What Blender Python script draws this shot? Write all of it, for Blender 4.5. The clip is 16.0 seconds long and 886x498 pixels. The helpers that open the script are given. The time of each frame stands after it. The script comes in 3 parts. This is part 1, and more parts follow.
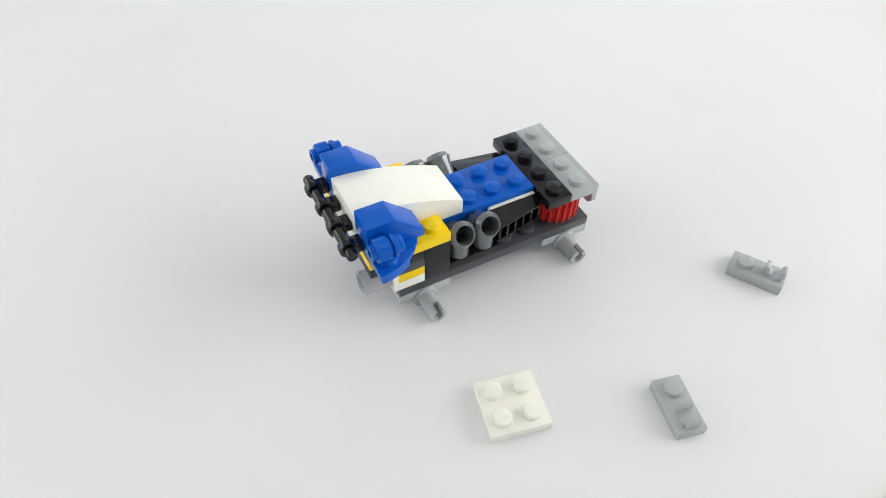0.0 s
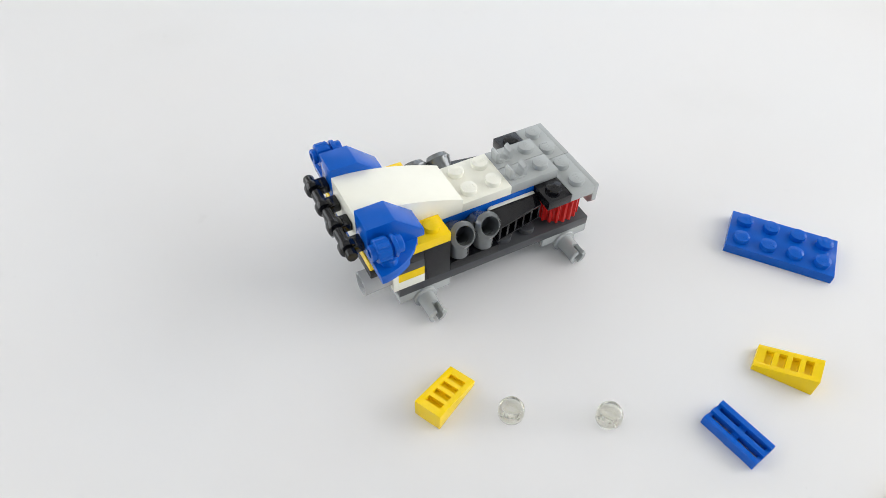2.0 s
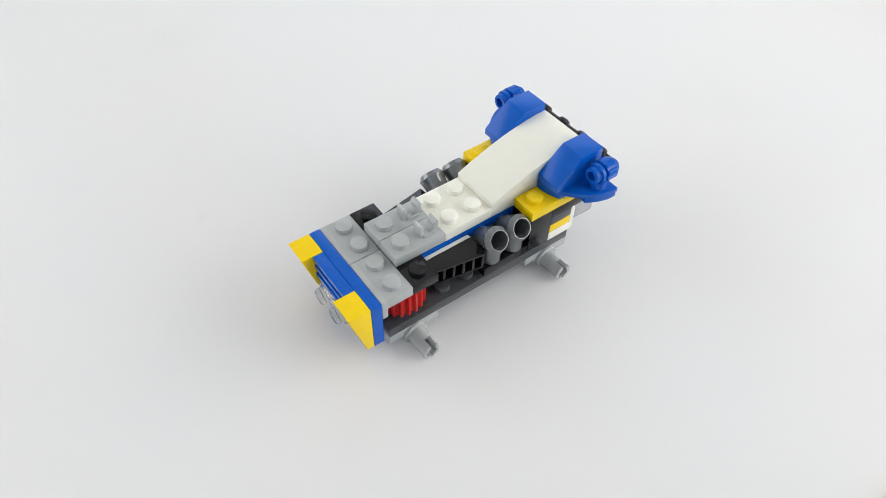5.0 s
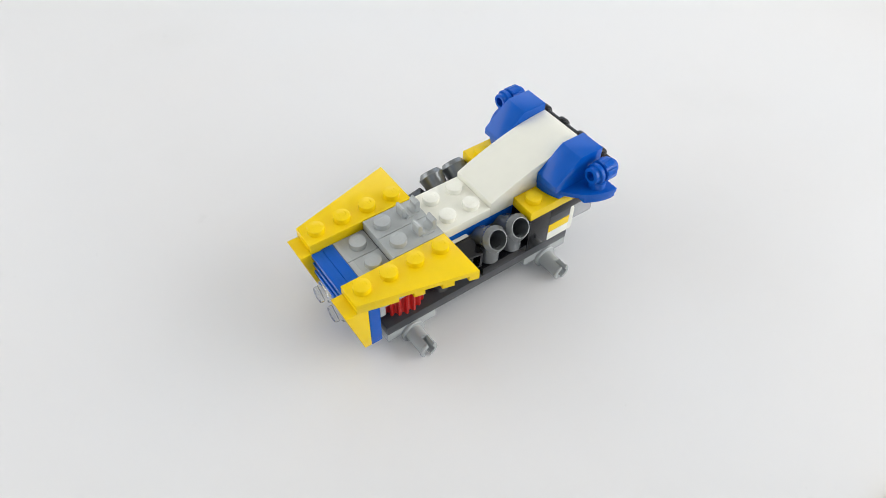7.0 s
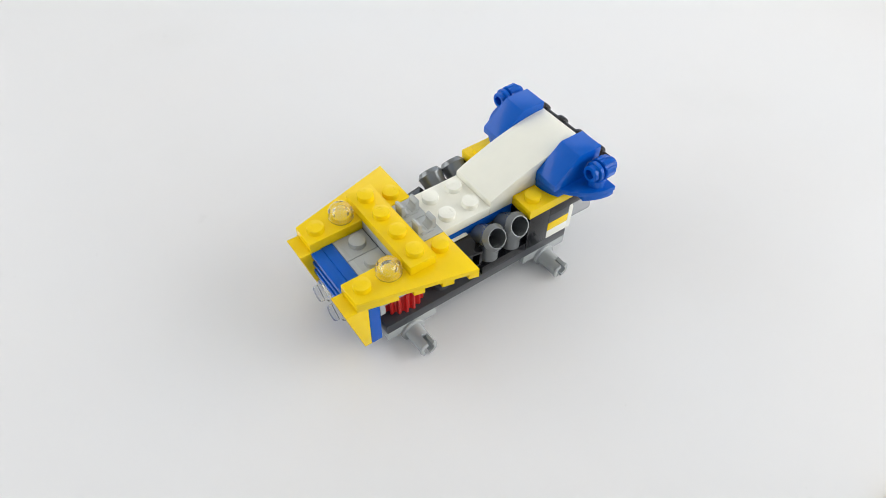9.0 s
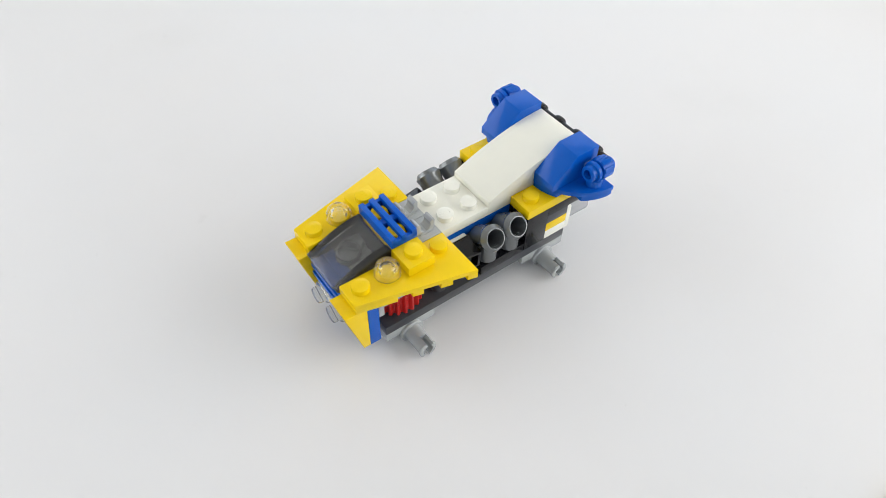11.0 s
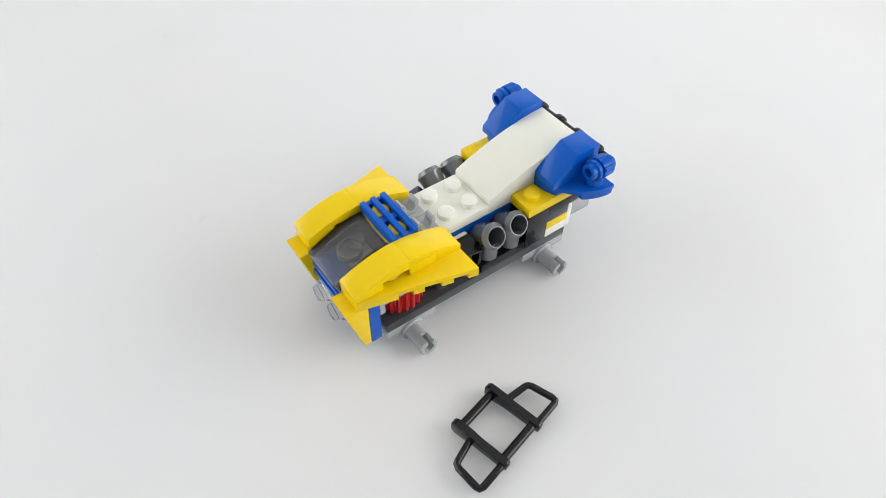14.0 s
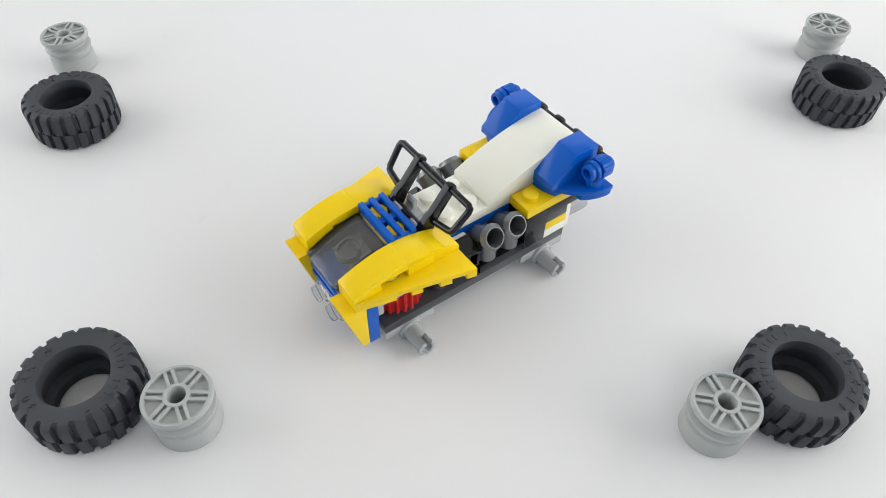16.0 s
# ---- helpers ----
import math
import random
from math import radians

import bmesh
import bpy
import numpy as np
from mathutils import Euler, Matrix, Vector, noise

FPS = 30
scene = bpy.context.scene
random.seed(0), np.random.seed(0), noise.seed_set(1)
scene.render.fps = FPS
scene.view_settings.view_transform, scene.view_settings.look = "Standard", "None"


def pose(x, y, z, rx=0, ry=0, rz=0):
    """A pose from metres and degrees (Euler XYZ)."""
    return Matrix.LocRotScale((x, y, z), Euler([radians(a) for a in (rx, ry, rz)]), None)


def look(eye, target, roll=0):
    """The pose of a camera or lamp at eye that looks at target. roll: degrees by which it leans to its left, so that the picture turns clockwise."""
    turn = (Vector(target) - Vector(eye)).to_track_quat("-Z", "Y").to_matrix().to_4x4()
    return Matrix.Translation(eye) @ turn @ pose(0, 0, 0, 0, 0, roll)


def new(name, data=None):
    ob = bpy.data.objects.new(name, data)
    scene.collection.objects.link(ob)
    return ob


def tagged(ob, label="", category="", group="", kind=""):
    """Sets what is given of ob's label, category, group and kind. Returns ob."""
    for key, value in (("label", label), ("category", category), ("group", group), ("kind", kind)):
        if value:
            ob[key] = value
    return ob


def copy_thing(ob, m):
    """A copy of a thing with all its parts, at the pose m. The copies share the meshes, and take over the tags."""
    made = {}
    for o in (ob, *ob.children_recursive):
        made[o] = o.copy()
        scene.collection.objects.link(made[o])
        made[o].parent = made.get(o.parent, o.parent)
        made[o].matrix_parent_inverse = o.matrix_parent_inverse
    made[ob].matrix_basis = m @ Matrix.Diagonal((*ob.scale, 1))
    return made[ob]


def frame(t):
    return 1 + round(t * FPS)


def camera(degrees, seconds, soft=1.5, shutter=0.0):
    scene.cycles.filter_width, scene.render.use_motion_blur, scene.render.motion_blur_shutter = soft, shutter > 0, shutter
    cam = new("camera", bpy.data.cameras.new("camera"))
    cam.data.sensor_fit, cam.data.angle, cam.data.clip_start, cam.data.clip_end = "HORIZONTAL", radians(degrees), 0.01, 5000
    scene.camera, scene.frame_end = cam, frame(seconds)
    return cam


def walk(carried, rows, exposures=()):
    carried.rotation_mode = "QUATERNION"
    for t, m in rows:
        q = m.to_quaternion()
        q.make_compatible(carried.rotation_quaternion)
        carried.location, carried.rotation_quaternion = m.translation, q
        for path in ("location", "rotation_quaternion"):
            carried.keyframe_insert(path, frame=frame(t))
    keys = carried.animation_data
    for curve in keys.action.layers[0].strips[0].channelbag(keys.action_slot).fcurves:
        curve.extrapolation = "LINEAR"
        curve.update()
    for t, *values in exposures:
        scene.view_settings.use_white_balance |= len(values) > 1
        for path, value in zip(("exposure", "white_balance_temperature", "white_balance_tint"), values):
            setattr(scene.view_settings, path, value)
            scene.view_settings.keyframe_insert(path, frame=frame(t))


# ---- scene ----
cam = camera(64.57, 16.0, soft=0.6)
U = 0.008                      # one stud pitch of the toy bricks, in metres
G = -2.8                       # height of the table under the deck, in studs
EYE = (0.0, 0.0, (17.753 - G) * U)
TILT = radians(48.714)
AIM = (0.0, EYE[1] + math.cos(TILT), EYE[2] - math.sin(TILT))
walk(cam, [(0.0, look(EYE, AIM, 1.172)), (16.0, look(EYE, AIM, 1.172))])

# ---- light: an unseen white room with an added area lamp in each wall ----
world = bpy.data.worlds.new("world")
scene.world = world
world.use_nodes = True
sky = world.node_tree.nodes.new("ShaderNodeTexSky")
sky.sky_type, sky.sun_disc = "NISHITA", False
sky.sun_elevation, sky.sun_rotation = radians(35), radians(120)
back = world.node_tree.nodes["Background"]
back.inputs["Strength"].default_value = 0.1
world.node_tree.links.new(sky.outputs["Color"], back.inputs["Color"])


def added_light(name, eye, target, w, h, watts, tint):
    data = bpy.data.lights.new(name, "AREA")
    data.shape, data.size, data.size_y, data.energy, data.color = "RECTANGLE", w, h, watts, tint
    ob = new(name, data)
    ob.matrix_world = look(eye, target)
    return ob


# soft lamps added on four sides, strengths set by eye; no real windows behind them
added_light("added_light_east", (0.84, 0.25, 0.38), (0, 0.25, 0.38), 1.0, 0.62, 7.6, (1.0, 0.985, 0.955))
added_light("added_light_west", (-0.84, 0.25, 0.38), (0, 0.25, 0.38), 1.0, 0.62, 4.95, (1.0, 0.985, 0.955))
added_light("added_light_north", (0.1, 1.19, 0.55), (0.1, 0.0, 0.55), 1.0, 0.7, 2.35, (0.93, 0.97, 1.0))
added_light("added_light_south", (0.0, -0.89, 0.55), (0.0, 0.0, 0.55), 1.0, 0.7, 0.25, (0.92, 0.97, 1.0))
scene.view_settings.exposure = 0.0

# ---- materials ----


def material(name, colour, rough=0.3, metal=0.0, vary=0.025, scale=220.0, bump=0.0025, glass=0.0, coat=0.0, fine=0.07, ior=1.5, shine=0.5):
    m = bpy.data.materials.new(name)
    m.use_nodes = True
    n, l = m.node_tree.nodes, m.node_tree.links
    b = n["Principled BSDF"]
    tc = n.new("ShaderNodeTexCoord")
    big, small = n.new("ShaderNodeTexNoise"), n.new("ShaderNodeTexNoise")
    big.inputs["Scale"].default_value, big.inputs["Detail"].default_value = scale, 3
    small.inputs["Scale"].default_value, small.inputs["Detail"].default_value = scale * 5, 3
    l.new(tc.outputs["Object"], big.inputs["Vector"])
    l.new(tc.outputs["Object"], small.inputs["Vector"])
    mix = n.new("ShaderNodeMix")
    mix.data_type = "RGBA"
    mix.inputs["A"].default_value = (*[c * (1 - vary) for c in colour], 1)
    mix.inputs["B"].default_value = (*[min(1, c * (1 + vary)) for c in colour], 1)
    l.new(big.outputs["Fac"], mix.inputs["Factor"])
    l.new(mix.outputs["Result"], b.inputs["Base Color"])
    r = n.new("ShaderNodeMapRange")
    r.inputs["To Min"].default_value, r.inputs["To Max"].default_value = rough * (1 - fine), rough * (1 + fine)
    l.new(small.outputs["Fac"], r.inputs["Value"])
    l.new(r.outputs["Result"], b.inputs["Roughness"])
    bp = n.new("ShaderNodeBump")
    bp.inputs["Strength"].default_value, bp.inputs["Distance"].default_value = bump, 0.0004
    l.new(small.outputs["Fac"], bp.inputs["Height"])
    l.new(bp.outputs["Normal"], b.inputs["Normal"])
    b.inputs["Metallic"].default_value = metal
    b.inputs["Transmission Weight"].default_value = glass
    b.inputs["IOR"].default_value = ior
    b.inputs["Specular IOR Level"].default_value = shine
    b.inputs["Coat Weight"].default_value = coat
    return m


WHITE = material("white_plastic", (0.90, 0.89, 0.79), 0.22, shine=0.36)
BLUE = material("blue_plastic", (0.003, 0.105, 0.53), 0.13, shine=0.26)
YELLOW = material("yellow_plastic", (0.95, 0.658, 0.004), 0.15, shine=0.33)
RED = material("red_plastic", (0.56, 0.015, 0.012), 0.3, shine=0.3)
GREY = material("light_grey_plastic", (0.44, 0.46, 0.458), 0.24, shine=0.4)
RIM_GREY = material("rim_grey_plastic", (0.42, 0.44, 0.43), 0.36, shine=0.3)
DARK = material("dark_grey_plastic", (0.068, 0.071, 0.077), 0.3, shine=0.4)
BLACK = material("black_plastic", (0.006, 0.006, 0.008), 0.14, shine=0.4)
SILVER = material("silver_grey_plastic", (0.2, 0.21, 0.216), 0.18, metal=0.5, vary=0.02, fine=0.08)
CLEAR = material("clear_plastic", (0.99, 0.985, 0.93), 0.06, glass=0.96, ior=1.2, coat=0.5, vary=0.01, fine=0.2)
FROST = material("frosted_clear_plastic", (0.62, 0.63, 0.64), 0.2, glass=0.45, ior=1.3, vary=0.02)
SMOKE = material("smoked_clear_plastic", (0.56, 0.555, 0.54), 0.07, glass=0.93, ior=1.42, coat=0.2, vary=0.02, fine=0.2)
SMOKE_DARK = material("dark_smoked_plastic", (0.13, 0.125, 0.12), 0.1, glass=0.8, ior=1.42, vary=0.02, fine=0.2)
SMOKE_RING = material("grey_smoked_plastic", (0.16, 0.16, 0.16), 0.35)
RUBBER = material("tyre_rubber", (0.036, 0.041, 0.049), 0.6, bump=0.08)
TABLE = material("white_table_laminate", (0.81, 0.81, 0.81), 0.42, vary=0.012, scale=9.0, bump=0.015)


def scuff(m):
    """Faint grey specks and smudges with shapes of their own."""
    n, l = m.node_tree.nodes, m.node_tree.links
    tc = n.new("ShaderNodeTexCoord")
    base = n["Principled BSDF"].inputs["Base Color"].links[0].from_socket
    for scale, low, high, dark in ((55.0, 0.70, 0.80, 0.93), (14.0, 0.58, 0.75, 0.975), (420.0, 0.74, 0.80, 0.86)):
        t = n.new("ShaderNodeTexNoise")
        t.inputs["Scale"].default_value, t.inputs["Detail"].default_value = scale, 5
        r = n.new("ShaderNodeMapRange")
        r.inputs["From Min"].default_value, r.inputs["From Max"].default_value = low, high
        mix = n.new("ShaderNodeMix")
        mix.data_type, mix.blend_type = "RGBA", "MULTIPLY"
        mix.inputs["B"].default_value = (dark, dark, dark * 0.995, 1)
        l.new(tc.outputs["Object"], t.inputs["Vector"])
        l.new(t.outputs["Fac"], r.inputs["Value"])
        l.new(r.outputs["Result"], mix.inputs["Factor"])
        l.new(base, mix.inputs["A"])
        base = mix.outputs["Result"]
    # faint cool and warm clouds in the laminate
    t, mix, tint = n.new("ShaderNodeTexNoise"), n.new("ShaderNodeMix"), n.new("ShaderNodeMix")
    t.inputs["Scale"].default_value, t.inputs["Detail"].default_value = 16.0, 2
    l.new(tc.outputs["Object"], t.inputs["Vector"])
    for k in (mix, tint):
        k.data_type = "RGBA"
    tint.inputs["A"].default_value, tint.inputs["B"].default_value = (0.978, 0.985, 1.0, 1), (1.0, 0.98, 0.972, 1)
    l.new(t.outputs["Fac"], tint.inputs["Factor"])
    mix.blend_type = "MULTIPLY"
    mix.inputs["Factor"].default_value = 1.0
    l.new(base, mix.inputs["A"])
    l.new(tint.outputs["Result"], mix.inputs["B"])
    l.new(mix.outputs["Result"], n["Principled BSDF"].inputs["Base Color"])


scuff(TABLE)
WALL = material("white_wall_paint", (0.80, 0.80, 0.79), 0.8, vary=0.02, scale=3.0)
FLOORING = material("grey_floor", (0.36, 0.36, 0.36), 0.6, vary=0.1, scale=4.0)

# ---- mesh tools, in studs ----


def mesh_object(name, bm, mat):
    me = bpy.data.meshes.new(name)
    bm.normal_update()
    bm.to_mesh(me)
    bm.free()
    me.materials.append(mat)
    for poly in me.polygons:
        poly.use_smooth = True
    me.set_sharp_from_angle(angle=radians(32))
    return new(name, me)


def part(name, bm, mat, parent, label=""):
    bmesh.ops.scale(bm, vec=(U, U, U), verts=bm.verts)
    ob = mesh_object(name, bm, mat)
    ob.parent = parent
    return tagged(ob, label)


def thing(name, label, category, group=""):
    return tagged(new(name), label, category, group)


def solid(name, bm, mat, label, category, group=""):
    """A thing that is one mesh."""
    bmesh.ops.scale(bm, vec=(U, U, U), verts=bm.verts)
    return tagged(mesh_object(name, bm, mat), label, category, group)


def box(bm, x0, x1, y0, y1, z0, z1, bev=0.025, turn=None):
    got = bmesh.ops.create_cube(bm, size=1.0)["verts"]
    for v in got:
        v.co = Vector((x0 + (v.co.x + 0.5) * (x1 - x0), y0 + (v.co.y + 0.5) * (y1 - y0), z0 + (v.co.z + 0.5) * (z1 - z0)))
    if bev:
        edges = list({e for v in got for e in v.link_edges})
        made = bmesh.ops.bevel(bm, geom=edges, offset=bev, segments=2, profile=0.6, affect="EDGES")
        got = list({v for f in made["faces"] for v in f.verts} | {v for v in got if v.is_valid})
    if turn is not None:
        bmesh.ops.transform(bm, matrix=turn, verts=got)
    return got


def prism(bm, outline, axis, a0, a1, bev=0.025):
    """An outline in two of the axes, drawn out along the third. y: outline in x, z. z: outline in x, y. x: outline in y, z."""
    place = {"y": lambda p, a: (p[0], a, p[1]), "z": lambda p, a: (p[0], p[1], a), "x": lambda p, a: (a, p[0], p[1])}[axis]
    low = [bm.verts.new(place(p, a0)) for p in outline]
    high = [bm.verts.new(place(p, a1)) for p in outline]
    n = len(outline)
    faces = [bm.faces.new(low), bm.faces.new(high[::-1])]
    faces += [bm.faces.new((low[i], high[i], high[(i + 1) % n], low[(i + 1) % n])) for i in range(n)]
    bmesh.ops.recalc_face_normals(bm, faces=faces)
    if bev:
        edges = [e for e in {e for f in faces for e in f.edges} if len(e.link_faces) == 2 and e.calc_face_angle(0) > 0.45]
        bmesh.ops.bevel(bm, geom=edges, offset=bev, segments=2, profile=0.6, affect="EDGES")


def lathe(bm, rings, at=(0, 0, 0), turn=None, seg=32, wave=None):
    """Rings (radius, height) turned round z; closed at both ends where the radius is 0. wave(angle, radius): a new radius."""
    m = Matrix.Translation(at) @ (turn if turn is not None else Matrix.Identity(4))
    rows = []
    for r, h in rings:
        if r <= 1e-6:
            rows.append([bm.verts.new(m @ Vector((0, 0, h)))])
        else:
            row = []
            for i in range(seg):
                a = 2 * math.pi * i / seg
                q = wave(a, r) if wave else r
                row.append(bm.verts.new(m @ Vector((q * math.cos(a), q * math.sin(a), h))))
            rows.append(row)
    faces = []
    for a, b in zip(rows, rows[1:]):
        for i in range(seg):
            j = (i + 1) % seg
            if len(a) == 1 and len(b) == 1:
                continue
            if len(a) == 1:
                faces.append(bm.faces.new((a[0], b[j], b[i])))
            elif len(b) == 1:
                faces.append(bm.faces.new((a[i], a[j], b[0])))
            else:
                faces.append(bm.faces.new((a[i], a[j], b[j], b[i])))
    bmesh.ops.recalc_face_normals(bm, faces=faces)


ALONG_X = Matrix.Rotation(radians(90), 4, "Y")       # z of a lathe to +x
ALONG_Y = Matrix.Rotation(radians(-90), 4, "X")      # z of a lathe to +y


def stud(bm, x, y, z, marked=True, turn=0.0):
    lathe(bm, [(0.3, -0.02), (0.3, 0.18), (0.292, 0.202), (0.275, 0.21), (0, 0.21)], (x, y, z), seg=28)
    if marked:      # the raised maker's mark, as plain bars
        rot = Matrix.Translation((x, y, z)) @ Matrix.Rotation(turn, 4, "Z")
        for i in range(4):
            u = -0.165 + 0.11 * i
            box(bm, u - 0.02, u + 0.02, -0.09, 0.09, 0.2, 0.2145, 0, rot)
            box(bm, u - 0.02, u + 0.045, -0.09 if i % 2 else 0.055, -0.055 if i % 2 else 0.09, 0.2, 0.214, 0, rot)


def lift(bm):
    """From heights over the deck to heights over the table."""
    bmesh.ops.translate(bm, vec=(0, 0, -G), verts=bm.verts)
    return bm


# ---- room and table; the room is unseen, added to bounce and shape the light ----
TOP = -0.75


def slab(name, x0, x1, y0, y1, z0, z1, mat, label, category):
    bm = bmesh.new()
    box(bm, x0, x1, y0, y1, z0, z1, 0)
    return tagged(mesh_object(name, bm, mat), label, category, kind="structure")


def wall_with_opening(name, along, at, thick, a0, a1, z0, z1, o0, o1, p0, p1, label):
    """A wall at x = at or y = at, with one opening through it."""
    bm = bmesh.new()
    for b0, b1, c0, c1 in ((a0, o0, z0, z1), (o1, a1, z0, z1), (o0, o1, z0, p0), (o0, o1, p1, z1)):
        if along == "y":
            box(bm, at, at + thick, b0, b1, c0, c1, 0)
        else:
            box(bm, b0, b1, at, at + thick, c0, c1, 0)
    bmesh.ops.remove_doubles(bm, verts=bm.verts, dist=1e-5)
    return tagged(mesh_object(name, bm, WALL), label, "wall", kind="structure")


slab("floor", -0.95, 0.95, -1.0, 1.3, TOP - 0.1, TOP, FLOORING, "plain grey floor under the table", "floor")
# ceiling and walls are made up; their openings hold the added lamps
slab("ceiling", -0.95, 0.95, -1.0, 1.3, 1.2, 1.3, WALL, "unseen plain white ceiling added to bounce light", "ceiling")
wall_with_opening("wall_east", "y", 0.85, 0.1, -1.0, 1.3, TOP, 1.2, -0.25, 0.75, 0.07, 0.69, "unseen white wall with an opening for an added lamp")
wall_with_opening("wall_west", "y", -0.95, 0.1, -1.0, 1.3, TOP, 1.2, -0.25, 0.75, 0.07, 0.69, "unseen white wall with an opening for an added lamp")
wall_with_opening("wall_north", "x", 1.2, 0.1, -0.85, 0.85, TOP, 1.2, -0.4, 0.6, 0.2, 0.9, "unseen white wall with an opening for an added lamp")
wall_with_opening("wall_south", "x", -1.0, 0.1, -0.85, 0.85, TOP, 1.2, -0.5, 0.5, 0.2, 0.9, "unseen white wall with an opening for an added lamp")


def build_table():
    t = thing("table", "large white laminate table with a smooth faintly scuffed top", "table")
    bm = bmesh.new()
    box(bm, -0.78, 0.78, -0.4, 1.05, -0.03, 0, 0.004)
    ob = mesh_object("tabletop", bm, TABLE)
    ob.parent = t
    for x in (-0.72, 0.72):
        for y in (-0.34, 0.98):
            bm = bmesh.new()
            box(bm, x - 0.03, x + 0.03, y - 0.03, y + 0.03, TOP, -0.03, 0.003)
            leg = mesh_object("leg", bm, WALL)
            leg.parent = t
    return t


build_table()

# ---- the toy car: x ahead, y to its left, heights over the deck ----


def add(name, mat, parent, make, label=""):
    bm = bmesh.new()
    make(bm)
    return part(name, lift(bm), mat, parent, label)


def plate(x0, x1, y0, y1, z0, studs=(), h=0.4):
    def make(bm):
        box(bm, x0, x1, y0, y1, z0, z0 + h)
        for x, y in studs:
            stud(bm, x, y, z0 + h, turn=1.57)
    return make


def build_car():
    car = thing("toy_car", "half-built wheelless toy car of blue, white and grey plastic bricks", "toy car")
    add("base_plate", DARK, car, plate(-8, 0, -2, 2, -2.0, [(x, s * 1.5) for x in (-3.5, -2.5) for s in (-1, 1)]), "dark grey base plate")

    for x in (-1, -7):
        axle = add("axle_plate", GREY, car, plate(x - 1, x + 1, -2, 2, -2.4, h=0.396), "light grey axle plate")
        for s in (-1, 1):
            def pin(bm, x=x, s=s):
                turn = ALONG_Y if s > 0 else Matrix.Rotation(radians(90), 4, "X")
                at = (x, s * 1.98, -2.45)
                lathe(bm, [(0, 0), (0.46, 0), (0.46, 0.1), (0.44, 0.125), (0.34, 0.135), (0.32, 0.62), (0.19, 0.62), (0.19, 0.5), (0, 0.5)], at, turn)
                for k in range(2):      # two springy halves with a slot between them
                    base = Matrix.Translation(at) @ turn @ Matrix.Rotation(radians(75 + 180 * k), 4, "Z")
                    sect = []
                    for r, h in ((0.32, 0.6), (0.32, 0.95), (0.345, 0.98), (0.345, 1.03), (0.31, 1.06), (0.2, 1.06), (0.19, 0.6)):
                        sect.append([bm.verts.new(base @ Vector((r * math.cos(a), r * math.sin(a), h))) for a in np.linspace(0.42, math.pi - 0.42, 11)])
                    faces = [bm.faces.new((a[i], a[i + 1], b[i + 1], b[i])) for a, b in zip(sect, sect[1:] + sect[:1]) for i in range(10)]
                    faces += [bm.faces.new([q[0] for q in sect]), bm.faces.new([q[-1] for q in sect])]
                    bmesh.ops.recalc_face_normals(bm, faces=faces)
            add("wheel_pin", GREY, axle, pin)

    for s in (-1, 1):
        def drum(bm, s=s):
            lathe(bm, [(0.72, -1.6), (0.72, -1.44), (0.87, -1.44), (0.975, -1.43), (0.98, -1.38), (0.98, -0.5), (0.8, -0.4)], (-1, s, 0), seg=176,
                  wave=lambda a, r: r - (0.06 - 0.06 * max(-1, min(1, 2.0 * math.cos(a * 22))) if r > 0.85 else 0.0))
        add("ribbed_drum", RED, car, drum, "red ribbed round brick")

    for s in (-1, 1):
        def bracket(bm, s=s):
            lo, hi = min(0, 2 * s), max(0, 2 * s)
            box(bm, -1, 0.0, lo + 0.008, hi - 0.008, -0.4, 0)
            prism(bm, [(lo + 0.01, -0.001), (hi - 0.01, -0.001), (hi - 0.01, -0.8), (hi - 0.2, -1.0), (lo + 0.2, -1.0), (lo + 0.01, -0.8)], "x", -0.01, 0.19, 0.015)
            for y in (0.5, 1.5):
                stud(bm, -0.5, s * y, 0, turn=1.57)
        add("bracket", GREY, car, bracket, "light grey bracket plate")
    add("cross_plate", BLACK, car, plate(-2, -1.008, -2, 2, -0.4, [(-1.5, y) for y in (-1.5, -0.5, 0.5, 1.5)]), "black cross plate")
    add("deck_plate", BLUE, car, plate(-9, -2.008, -1, 1, -0.4, [(x, y) for x in (-4.5, -3.5, -2.5) for y in (-0.5, 0.5)], h=0.398), "blue deck plate")
    add("core_brick", DARK, car, plate(-6, -4, -1.02, 1.02, -1.6, h=1.198), "dark grey inner brick")
    add("core_brick", BLACK, car, plate(-3.99, -2.1, -0.98, 0.98, -1.6, h=1.198), "black inner brick")
    for s in (-1, 1):
        add("engine_tile", BLACK, car, plate(-5.99, -4, min(s * 1.03, s * 2), max(s * 1.03, s * 2), -1.6), "black tile")

    def back_slope(bm):
        top = [(x, 1.67 - 1.05 * ((x + 9) / 4) ** 1.75) for x in np.linspace(-9, -5, 22)]
        prism(bm, top + [(-5, 0.004), (-9, 0.004)], "y", -1, 1, 0.03)
    add("curved_slope", WHITE, car, back_slope, "white curved rear deck")

